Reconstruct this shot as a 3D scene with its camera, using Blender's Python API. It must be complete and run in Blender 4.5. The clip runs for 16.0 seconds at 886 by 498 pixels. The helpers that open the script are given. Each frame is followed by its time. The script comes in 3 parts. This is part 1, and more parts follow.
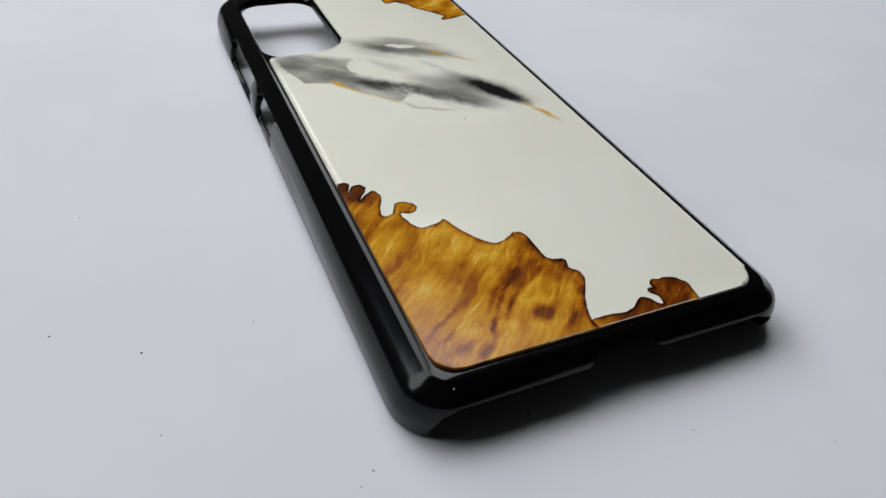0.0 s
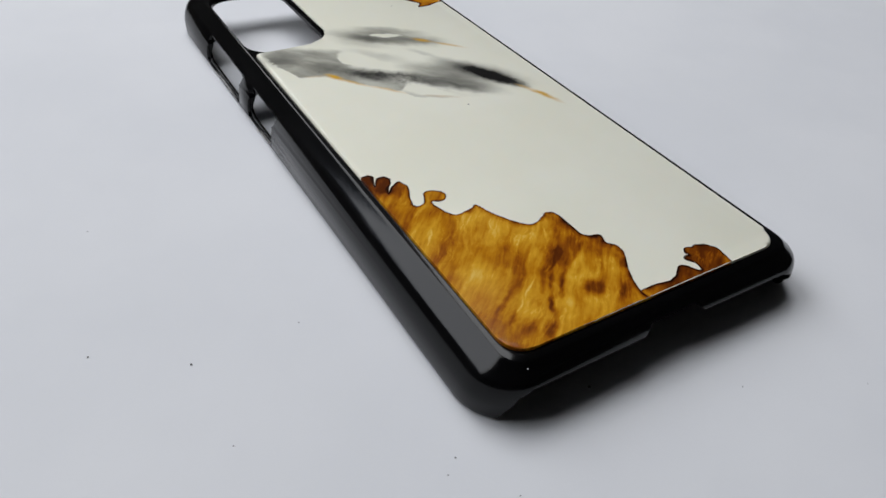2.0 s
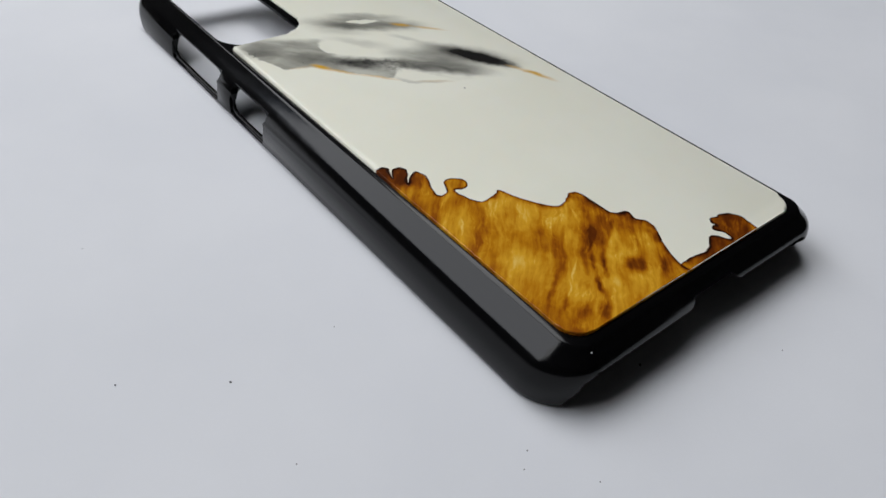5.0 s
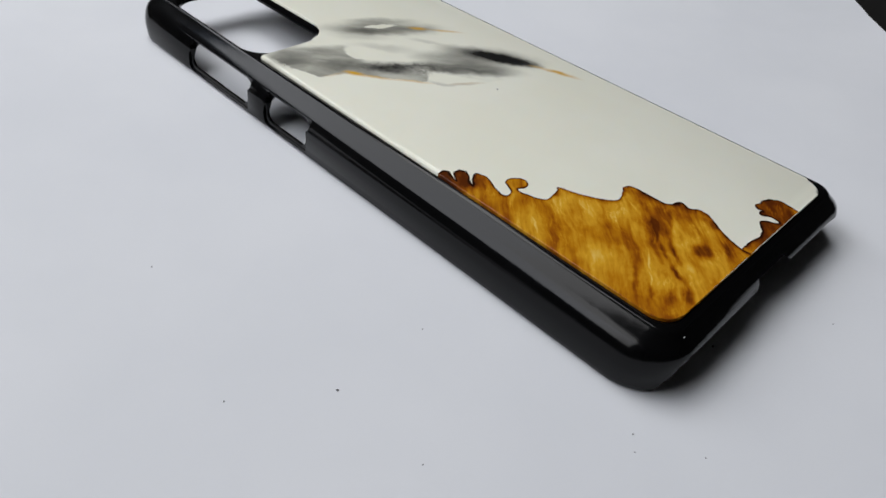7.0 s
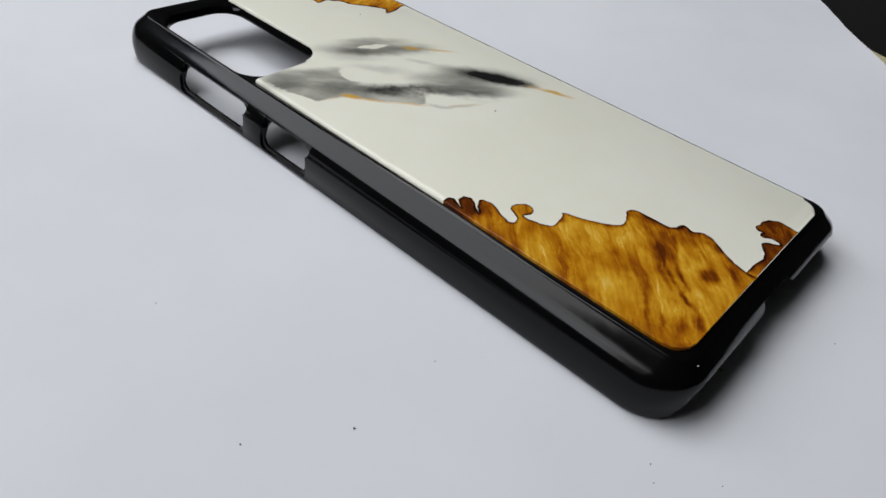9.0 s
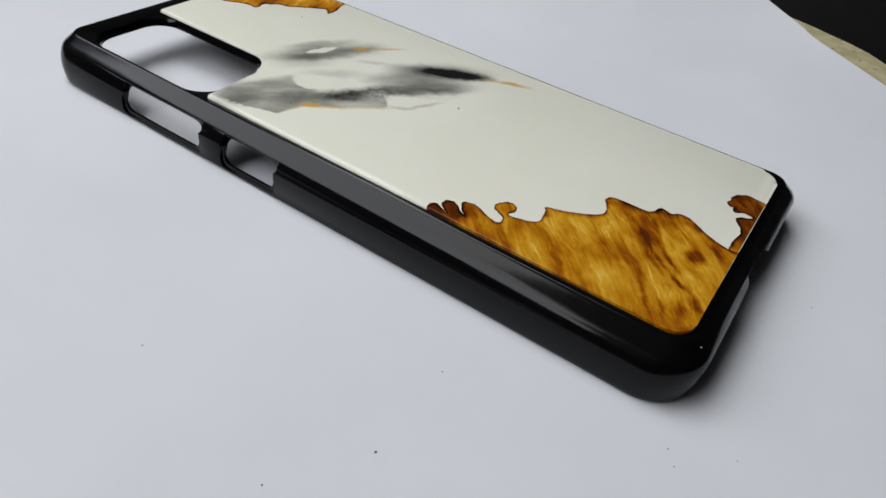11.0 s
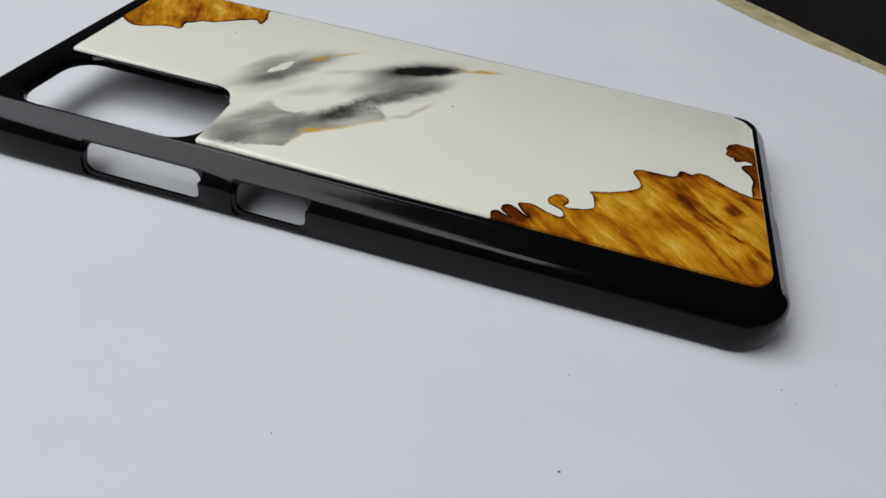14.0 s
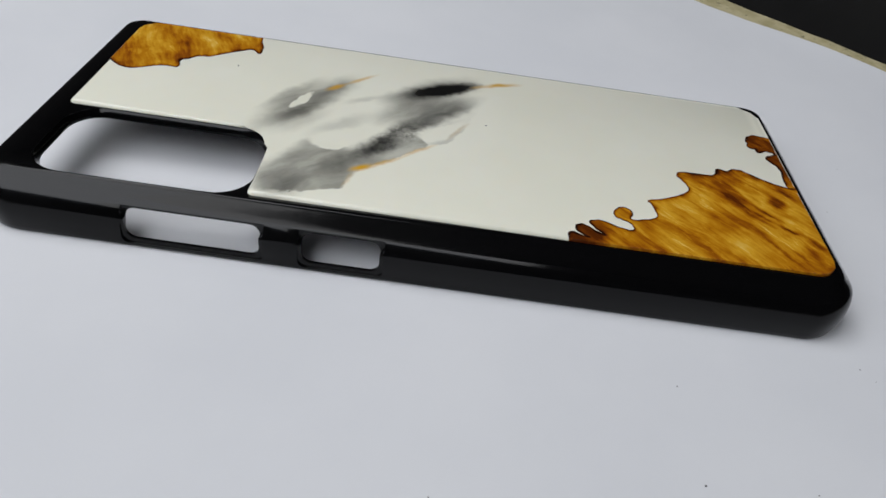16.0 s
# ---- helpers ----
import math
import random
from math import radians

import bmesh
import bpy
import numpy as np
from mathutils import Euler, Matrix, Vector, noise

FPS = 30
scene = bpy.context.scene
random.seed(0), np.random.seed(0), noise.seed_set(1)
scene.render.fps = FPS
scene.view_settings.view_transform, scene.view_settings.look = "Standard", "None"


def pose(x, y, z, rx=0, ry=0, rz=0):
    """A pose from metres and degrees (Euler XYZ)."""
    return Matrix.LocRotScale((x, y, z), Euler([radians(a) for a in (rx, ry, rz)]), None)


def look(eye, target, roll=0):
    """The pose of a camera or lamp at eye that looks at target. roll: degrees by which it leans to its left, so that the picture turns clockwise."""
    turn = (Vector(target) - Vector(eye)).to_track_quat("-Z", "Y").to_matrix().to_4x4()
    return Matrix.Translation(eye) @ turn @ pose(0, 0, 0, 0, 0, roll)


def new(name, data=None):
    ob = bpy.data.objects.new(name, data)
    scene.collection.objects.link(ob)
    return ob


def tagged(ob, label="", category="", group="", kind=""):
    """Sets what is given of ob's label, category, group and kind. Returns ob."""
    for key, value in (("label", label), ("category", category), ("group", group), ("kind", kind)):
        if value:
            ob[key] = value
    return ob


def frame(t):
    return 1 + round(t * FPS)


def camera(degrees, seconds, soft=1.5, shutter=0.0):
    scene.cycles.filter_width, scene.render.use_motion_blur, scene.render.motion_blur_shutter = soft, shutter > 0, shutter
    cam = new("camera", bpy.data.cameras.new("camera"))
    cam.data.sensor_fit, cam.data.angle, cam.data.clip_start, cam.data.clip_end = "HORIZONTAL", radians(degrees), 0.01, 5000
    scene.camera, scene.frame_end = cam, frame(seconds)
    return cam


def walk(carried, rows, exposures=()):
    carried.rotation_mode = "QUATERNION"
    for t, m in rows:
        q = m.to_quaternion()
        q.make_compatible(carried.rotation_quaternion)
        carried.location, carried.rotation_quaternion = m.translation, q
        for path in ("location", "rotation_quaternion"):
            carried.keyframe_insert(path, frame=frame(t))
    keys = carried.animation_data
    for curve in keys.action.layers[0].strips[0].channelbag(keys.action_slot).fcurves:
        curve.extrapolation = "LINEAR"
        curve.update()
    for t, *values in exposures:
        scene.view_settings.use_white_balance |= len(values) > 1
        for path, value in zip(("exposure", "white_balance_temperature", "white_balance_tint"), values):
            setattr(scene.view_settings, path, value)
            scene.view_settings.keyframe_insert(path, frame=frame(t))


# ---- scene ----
cam = camera(64.68, 16.0, soft=1.6)
PATH = [
    (0, (-0.06393, -0.11170, 0.09268), (0.63221, 1.25923, -1.18635), 5.23),
    (0.5, (-0.06967, -0.10893, 0.09308), (0.68173, 1.22176, -1.19714), 6.15),
    (1, (-0.07373, -0.10763, 0.09259), (0.71252, 1.20063, -1.19980), 6.30),
    (1.5, (-0.07727, -0.10588, 0.09188), (0.74533, 1.18780, -1.19254), 5.64),
    (2, (-0.08281, -0.10274, 0.09096), (0.79642, 1.15195, -1.19462), 5.96),
    (2.5, (-0.08394, -0.10049, 0.08986), (0.82312, 1.13209, -1.19777), 5.86),
    (3, (-0.08382, -0.09855, 0.08899), (0.83343, 1.12459, -1.20043), 5.10),
    (3.5, (-0.08671, -0.09465, 0.08780), (0.87174, 1.08684, -1.21044), 5.68),
    (6, (-0.10440, -0.08434, 0.08688), (0.97410, 0.99709, -1.20438), 7.04),
    (6.5, (-0.11086, -0.07901, 0.08742), (1.00889, 0.96292, -1.20119), 7.61),
    (7, (-0.11611, -0.07402, 0.08668), (1.06210, 0.91293, -1.19307), 8.10),
    (7.5, (-0.11621, -0.07384, 0.08674), (1.06095, 0.90531, -1.19995), 8.24),
    (8, (-0.11578, -0.07460, 0.08951), (1.05402, 0.92018, -1.19190), 7.81),
    (8.5, (-0.11529, -0.07242, 0.09081), (1.06930, 0.90431, -1.19088), 8.61),
    (9, (-0.11808, -0.06650, 0.08953), (1.11399, 0.86595, -1.18034), 8.89),
    (11.5, (-0.12520, -0.04694, 0.09059), (1.26194, 0.60423, -1.19465), 8.03),
    (12, (-0.13037, -0.03517, 0.09103), (1.30812, 0.48648, -1.19683), 7.95),
    (12.5, (-0.13187, -0.02736, 0.08919), (1.33112, 0.41737, -1.19995), 8.31),
    (13, (-0.13314, -0.02313, 0.08937), (1.34242, 0.36642, -1.20329), 8.26),
    (13.5, (-0.13471, -0.01572, 0.08918), (1.35902, 0.29825, -1.20317), 8.57),
    (14, (-0.13524, -0.00935, 0.08981), (1.36784, 0.24556, -1.20471), 8.68),
    (14.5, (-0.13540, -0.00300, 0.09066), (1.37870, 0.19221, -1.20138), 8.76),
    (15, (-0.13605, 0.00645, 0.09022), (1.38816, 0.12339, -1.19940), 8.91),
    (15.5, (-0.13638, 0.01331, 0.09092), (1.39007, 0.08394, -1.19941), 8.76),
    (16, (-0.13385, 0.02588, 0.09155), (1.38788, -0.01483, -1.20563), 9.04),
]
walk(cam, [(t, look(eye, target, roll)) for t, eye, target, roll in PATH], exposures=[(0.0, -0.03), (9.0, -0.03), (16.0, -0.12)])

# ---- world, window light, overhead fill, exposure ----
WINDOW = radians(44.0)          # the window's bearing, from +y towards -x
world = bpy.data.worlds.new("world")
scene.world = world
world.use_nodes = True
sky = world.node_tree.nodes.new("ShaderNodeTexSky")
sky.sky_type, sky.sun_disc = "NISHITA", False
sky.sun_elevation, sky.sun_rotation = radians(48), radians(-120)
background = world.node_tree.nodes["Background"]
background.inputs["Strength"].default_value = 0.12
world.node_tree.links.new(sky.outputs[0], background.inputs["Color"])


def room_pose(x, y, z, rx=0, ry=0, rz=0):
    """A pose in the room's own axes: +y is the way to the window."""
    return Matrix.Rotation(WINDOW, 4, "Z") @ pose(x, y, z, rx, ry, rz)


def lamp(name, m, w, h, watts, colour):
    data = bpy.data.lights.new(name, "AREA")
    data.shape, data.size, data.size_y, data.energy, data.color = "RECTANGLE", w, h, watts, colour
    ob = new(name, data)
    ob.matrix_world = m
    return ob


# the sky's light, standing in the window's opening
lamp("window_light", room_pose(0.05, 0.54, 0.69, -90, 0, 0), 0.96, 0.70, 7.8, (0.978, 0.985, 1.0))
# soft fill from overhead, added to even out the light; no real source there
lamp("overhead_fill", room_pose(0.50, 0.28, 1.14, 0, 0, 0), 0.96, 0.46, 6.9, (0.978, 0.985, 1.0))
scene.view_settings.exposure = 0.0


# ---- materials ----
def material(name, colour=(0.5, 0.5, 0.5), rough=0.5):
    m = bpy.data.materials.new(name)
    m.use_nodes = True
    b = m.node_tree.nodes["Principled BSDF"]
    b.inputs["Base Color"].default_value = (*colour, 1)
    b.inputs["Roughness"].default_value = rough
    return m, b, m.node_tree.nodes, m.node_tree.links


class Net:
    """Short hand for node trees."""

    def __init__(self, mat):
        self.nodes, self.links = mat.node_tree.nodes, mat.node_tree.links

    def put(self, socket, value):
        if hasattr(value, "is_linked"):
            self.links.new(value, socket)
        else:
            socket.default_value = value

    def math(self, op, a, b=0.0, clamp=False):
        n = self.nodes.new("ShaderNodeMath")
        n.operation, n.use_clamp = op, clamp
        self.put(n.inputs[0], a)
        self.put(n.inputs[1], b)
        return n.outputs[0]

    def coords(self):
        return self.nodes.new("ShaderNodeTexCoord").outputs["Object"]

    def mapping(self, vec, loc=(0, 0, 0), rot=(0, 0, 0), scale=(1, 1, 1), kind="POINT"):
        n = self.nodes.new("ShaderNodeMapping")
        n.vector_type = kind
        self.put(n.inputs["Vector"], vec)
        n.inputs["Location"].default_value = loc
        n.inputs["Rotation"].default_value = rot
        n.inputs["Scale"].default_value = scale
        return n.outputs[0]

    def noise(self, vec, scale, detail=4.0, rough=0.55, out=0, distortion=0.0):
        n = self.nodes.new("ShaderNodeTexNoise")
        self.put(n.inputs["Vector"], vec)
        n.inputs["Scale"].default_value = scale
        n.inputs["Detail"].default_value = detail
        n.inputs["Roughness"].default_value = rough
        n.inputs["Distortion"].default_value = distortion
        return n.outputs[out]

    def span(self, value, a, b, lo=0.0, hi=1.0, smooth=True):
        n = self.nodes.new("ShaderNodeMapRange")
        n.interpolation_type = "SMOOTHSTEP" if smooth else "LINEAR"
        self.put(n.inputs["Value"], value)
        for key, v in (("From Min", a), ("From Max", b), ("To Min", lo), ("To Max", hi)):
            n.inputs[key].default_value = v
        return n.outputs[0]

    def mix(self, fac, a, b, blend="MIX"):
        n = self.nodes.new("ShaderNodeMix")
        n.data_type, n.blend_type = "RGBA", blend
        self.put(n.inputs[0], fac)
        for socket, v in ((n.inputs[6], a), (n.inputs[7], b)):
            self.put(socket, (*v, 1) if isinstance(v, tuple) else v)
        return n.outputs[2]

    def ramp(self, fac, stops):
        n = self.nodes.new("ShaderNodeValToRGB")
        self.put(n.inputs[0], fac)
        e = n.color_ramp.elements
        while len(e) < len(stops):
            e.new(0.5)
        for el, (p, c) in zip(e, stops):
            el.position, el.color = p, (*c, 1)
        return n.outputs[0]

    def bump(self, height, strength, distance):
        n = self.nodes.new("ShaderNodeBump")
        self.put(n.inputs["Height"], height)
        n.inputs["Strength"].default_value = strength
        n.inputs["Distance"].default_value = distance
        return n.outputs[0]

    def warp(self, vec, scale, amount, detail=3.0):
        """Coordinates pushed about by noise, in metres."""
        col = self.noise(vec, scale, detail, 0.5, out=1)
        a = self.nodes.new("ShaderNodeVectorMath")
        a.operation = "SUBTRACT"
        self.put(a.inputs[0], col)
        a.inputs[1].default_value = (0.5, 0.5, 0.5)
        s = self.nodes.new("ShaderNodeVectorMath")
        s.operation = "SCALE"
        self.put(s.inputs[0], a.outputs[0])
        s.inputs["Scale"].default_value = amount
        d = self.nodes.new("ShaderNodeVectorMath")
        d.operation = "ADD"
        self.put(d.inputs[0], vec)
        self.put(d.inputs[1], s.outputs[0])
        return d.outputs[0]

    def blob(self, vec, p, q, width, inner=0.35):
        """1 inside a soft long spot from p to q (mm in the panel's plane), fading to 0 at its rim."""
        cx, cy = (p[0] + q[0]) / 2000, (p[1] + q[1]) / 2000
        half = math.hypot(q[0] - p[0], q[1] - p[1]) / 2000
        turn = math.atan2(q[1] - p[1], q[0] - p[0])
        v = self.mapping(vec, (cx, cy, 0), (0, 0, turn), (half, width / 1000, 1.0), "TEXTURE")
        n = self.nodes.new("ShaderNodeVectorMath")
        n.operation = "LENGTH"
        flat = self.nodes.new("ShaderNodeVectorMath")
        flat.operation = "MULTIPLY"
        self.put(flat.inputs[0], v)
        flat.inputs[1].default_value = (1, 1, 0)
        self.put(n.inputs[0], flat.outputs[0])
        return self.span(n.outputs["Value"], inner, 1.0, 1.0, 0.0)

    def field(self, vec, corners):
        """1 inside a convex patch, given as (x, y, softness of the edge to the next corner) in mm, counter-clockwise."""
        xyz = self.nodes.new("ShaderNodeSeparateXYZ")
        self.put(xyz.inputs[0], vec)
        out = None
        for (x, y, soft), (u, v, _) in zip(corners, corners[1:] + corners[:1]):
            size = math.hypot(u - x, v - y)
            nx, ny = -(v - y) / size, (u - x) / size
            d = self.math("ADD", self.math("MULTIPLY", xyz.outputs[0], nx), self.math("MULTIPLY", xyz.outputs[1], ny))
            d = self.math("SUBTRACT", d, (nx * x + ny * y) / 1000)
            side = self.span(d, -soft / 2000, soft / 2000)
            out = side if out is None else self.math("MULTIPLY", out, side)
        return out

    def over(self, a, b):
        """Two densities laid over one another."""
        return self.math("SUBTRACT", self.math("ADD", a, b), self.math("MULTIPLY", a, b))


def black_plastic():
    m, b, _, _ = material("black_plastic", (0.0022, 0.0022, 0.0025), 0.1)
    n = Net(m)
    co = n.coords()
    fine = n.noise(co, 900, 3)
    smear = n.noise(n.mapping(co, scale=(1, 0.25, 1)), 130, 4)
    n.put(b.inputs["Roughness"], n.math("ADD", n.span(smear, 0.35, 0.75, 0.10, 0.19), n.span(fine, 0.4, 0.8, 0.0, 0.04)))
    n.put(b.inputs["Normal"], n.bump(n.noise(co, 260, 2), 0.04, 0.0004))
    b.inputs["Specular IOR Level"].default_value = 0.24
    return m


def resin():
    m, b, _, _ = material("ivory_resin", (0.8, 0.78, 0.7), 0.1)
    n = Net(m)
    co = n.coords()
    base = n.mix(n.span(n.noise(co, 35, 3), 0.35, 0.7), (0.845, 0.835, 0.705), (0.87, 0.862, 0.745))
    near = n.warp(n.warp(co, 140, 0.0022), 420, 0.0014)
    w = n.warp(n.warp(co, 90, 0.0030), 380, 0.0016)
    flow = n.mapping(w, rot=(0, 0, radians(-46)), scale=(2.6, 0.8, 1), kind="TEXTURE")
    wisp = n.noise(flow, 170, 4, 0.55, distortion=0.5)
    curd = n.noise(n.warp(co, 260, 0.003), 520, 4, 0.6)
    wet = n.span(wisp, 0.30, 0.68, 0.72, 1.0)

    # soft grey clouds: from, to, half width, darkness, solid core
    smoke = 0.0
    for p, q, width, dark, inner in (
        ((-33, 60), (-22, 51), 6.0, 0.50, 0.1),
        ((-24, 51), (-14, 44), 4.6, 0.40, 0.1),
        ((-20, 47.5), (-1, 31), 4.6, 0.62, 0.2),
        ((-17, 45.5), (-3, 33), 3.2, 0.92, 0.15),
        ((-9, 40), (10, 25), 3.8, 0.88, 0.15),
        ((-6, 36), (14, 19), 2.7, 0.70, 0.2),
        ((-16, 43.5), (-4, 31.5), 2.8, 0.45, 0.2),
        ((-3, 43.5), (17, 23), 5.6, 0.66, 0.2),
        ((0, 34), (18, 17), 4.6, 0.74, 0.15),
        ((-12, 56), (4, 40), 3.2, 0.26, 0.1),
        ((5, 42), (27, 17), 7.0, 0.80, 0.15),
        ((6, 43), (18, 30), 4.6, 0.50, 0.15),
        ((4, 51), (12, 39), 1.8, 0.25, 0.1),
        ((-15, 68), (21, 47), 5.8, 0.72, 0.2),
        ((-5, 67.5), (17, 55), 3.0, 0.55, 0.15),
        ((-10, 63.5), (9, 51), 3.2, 0.58, 0.15),
        ((4, 57.5), (18, 48), 2.6, 0.55, 0.15),
        ((-13, 63), (4, 50), 4.2, 0.28, 0.1),
    ):
        smoke = n.over(smoke, n.math("MULTIPLY", n.math("MULTIPLY", n.blob(w, p, q, width, inner), wet), dark))
    # the thin grey veil that ends at a clear line along its lower side
    veil = n.field(near, [(-30.6, 59.5, 1.2), (-29.8, 52, 0.5), (-27.0, 43.9, 0.9), (-20.8, 42.8, 4.5), (-13.0, 45.0, 2.0), (-11.4, 53.6, 3.6), (-26.0, 61.5, 4.0)])
    smoke = n.over(smoke, n.math("MULTIPLY", veil, n.span(wisp, 0.3, 0.7, 0.46, 0.68)))
    band = n.field(near, [(-20.8, 42.8, 0.6), (-15.6, 36.3, 0.6), (-7.4, 28.7, 0.8), (-4.8, 31.4, 3.6), (-14.6, 47.6, 6.0)])
    smoke = n.over(smoke, n.math("MULTIPLY", band, n.span(wisp, 0.3, 0.7, 0.36, 0.62)))
    foot = n.field(near, [(-7.4, 28.7, 0.5), (-4.6, 24.2, 0.6), (1.4, 21.6, 1.4), (8.6, 19.6, 3.0), (3.0, 27.0, 2.5)])
    smoke = n.over(smoke, n.math("MULTIPLY", foot, n.span(wisp, 0.35, 0.65, 0.05, 0.28)))
    # curdled black flecks in the densest part
    core = n.blob(w, (-18, 46), (5, 27), 4.2, 0.25)
    smoke = n.over(smoke, n.math("MULTIPLY", core, n.span(curd, 0.40, 0.66, 0.0, 0.75)))
    ink = n.over(n.blob(n.warp(near, 700, 0.0014), (10.6, 38.8), (24.2, 17.2), 3.6, 0.38), n.math("MULTIPLY", n.blob(w, (9.5, 39.5), (25, 17), 4.6, 0.2), 0.62))
    smoke = n.math("MAXIMUM", smoke, ink)
    # pale drops left clear in it
    clear = n.field(near, [(-14.6, 50.6, 0.5), (-14.3, 46.8, 0.5), (-10.6, 44.7, 0.7), (-5.4, 42.0, 1.4), (-5.2, 46.5, 2.4), (-7.2, 51.0, 2.4), (-11.4, 53.6, 1.2)])
    clear = n.math("MAXIMUM", clear, n.field(near, [(-6.6, 28.9, 1.2), (-3.0, 24.9, 1.0), (3.6, 22.2, 1.4), (2.2, 25.6, 0.8), (-1.4, 29.2, 0.8), (-4.6, 30.6, 1.4)]))
    clear = n.math("MAXIMUM", clear, n.blob(n.warp(co, 420, 0.0022), (-0.6, 60.4), (8.2, 56.6), 1.35, 0.7))
    smoke = n.math("MULTIPLY", smoke, n.math("SUBTRACT", 1.0, n.math("MULTIPLY", clear, 0.96)))
    tint = n.mix(n.span(n.noise(co, 150, 3), 0.35, 0.65), (0.020, 0.020, 0.017), (0.020, 0.018, 0.021))
    col = n.mix(n.math("MULTIPLY", ink, 0.8), n.mix(smoke, base, tint), (0.006, 0.006, 0.006))
    # amber threads
    w2 = n.warp(co, 300, 0.0014)
    for p, q, width, much in (
        ((-21.2, 44.2), (-17.0, 38.6), 1.5, 1.0), ((-19.5, 41), (-12.5, 33.2), 0.9, 0.75), ((-15, 36.2), (-5.6, 26.0), 0.8, 0.62), ((-6, 26.2), (6, 20.0), 0.9, 0.22),
        ((-27, 44.0), (-20, 42.4), 0.9, 0.25), ((8.6, 55.2), (14.4, 49.6), 1.2, 0.9), ((12.6, 51.4), (22, 42.8), 1.0, 0.75), ((20.4, 22), (23.5, 16.5), 0.9, 0.6), ((21.6, 20.4), (26.8, 7.6), 1.35, 1.0)):
        col = n.mix(n.math("MULTIPLY", n.math("MULTIPLY", n.blob(w2, p, q, width, 0.15), n.span(wisp, 0.3, 0.6, 0.55, 1.0)), much), col, (0.66, 0.37, 0.03))
    n.put(b.inputs["Base Color"], col)
    n.put(b.inputs["Roughness"], n.span(n.noise(co, 60, 4), 0.3, 0.7, 0.12, 0.20))
    n.put(b.inputs["Normal"], n.bump(n.noise(co, 45, 2), 0.05, 0.002))
    b.inputs["Subsurface Weight"].default_value = 0.12
    b.inputs["Subsurface Radius"].default_value = (0.0012, 0.001, 0.0008)
    return m


# brown veins of the large inlay: start, end (mm), half width, strength
VEIN = (((-4, -25), (-9.5, -35), 1.1, 0.30), ((-8.6, -33), (-15, -39), 0.9, 0.46), ((-13, -37), (-19, -44), 1.0, 0.50), ((-17.5, -42), (-21.5, -49), 1.2, 0.46),
        ((-20, -46.5), (-26.5, -52), 1.3, 0.40), ((-2, -33), (-12.5, -40), 0.9, 0.30), ((-11, -38.5), (-19, -46.5), 1.0, 0.34), ((-6, -27), (-20, -46), 4.6, 0.24),
        ((-23.5, -45.5), (-29, -50.5), 2.0, 0.28), ((-20, -37), (-32.5, -45.5), 0.8, 0.34), ((-23, -41.5), (-31, -49), 0.7, 0.24), ((-15.5, -30), (-22.5, -38), 0.6, 0.18),
        ((-4, -24), (0, -37), 4.2, 0.46), ((-3, -30), (-8, -39), 3.2, 0.34), ((1, -39), (-3, -47), 2.2, 0.26), ((-3, -45), (-9, -51), 1.4, 0.24), ((-23.5, -24.5), (-16.5, -21.5), 2.6, 0.20))
# pale cracks that run with the grain
CRACK = (((-27.2, -19.0), (-31.4, -24.6), 0.32), ((-24.0, -20.8), (-28.4, -24.6), 0.34), ((-28.2, -23.6), (-31.4, -28), 0.30), ((-13.2, -27.6), (-18.6, -33.4), 0.34),
         ((-10.6, -27.4), (-14, -31), 0.26), ((-7.2, -26.6), (-10.6, -32.6), 0.30), ((-3.4, -36.8), (-5.4, -42.4), 0.3), ((-21.2, -47.6), (-27, -50.8), 0.36),
         ((-22.4, -41.2), (-27, -45.4), 0.34), ((-5, -46), (-11, -50.6), 0.36), ((-26, -13), (-30.6, -17), 0.26), ((-17, -38), (-24, -43), 0.28))


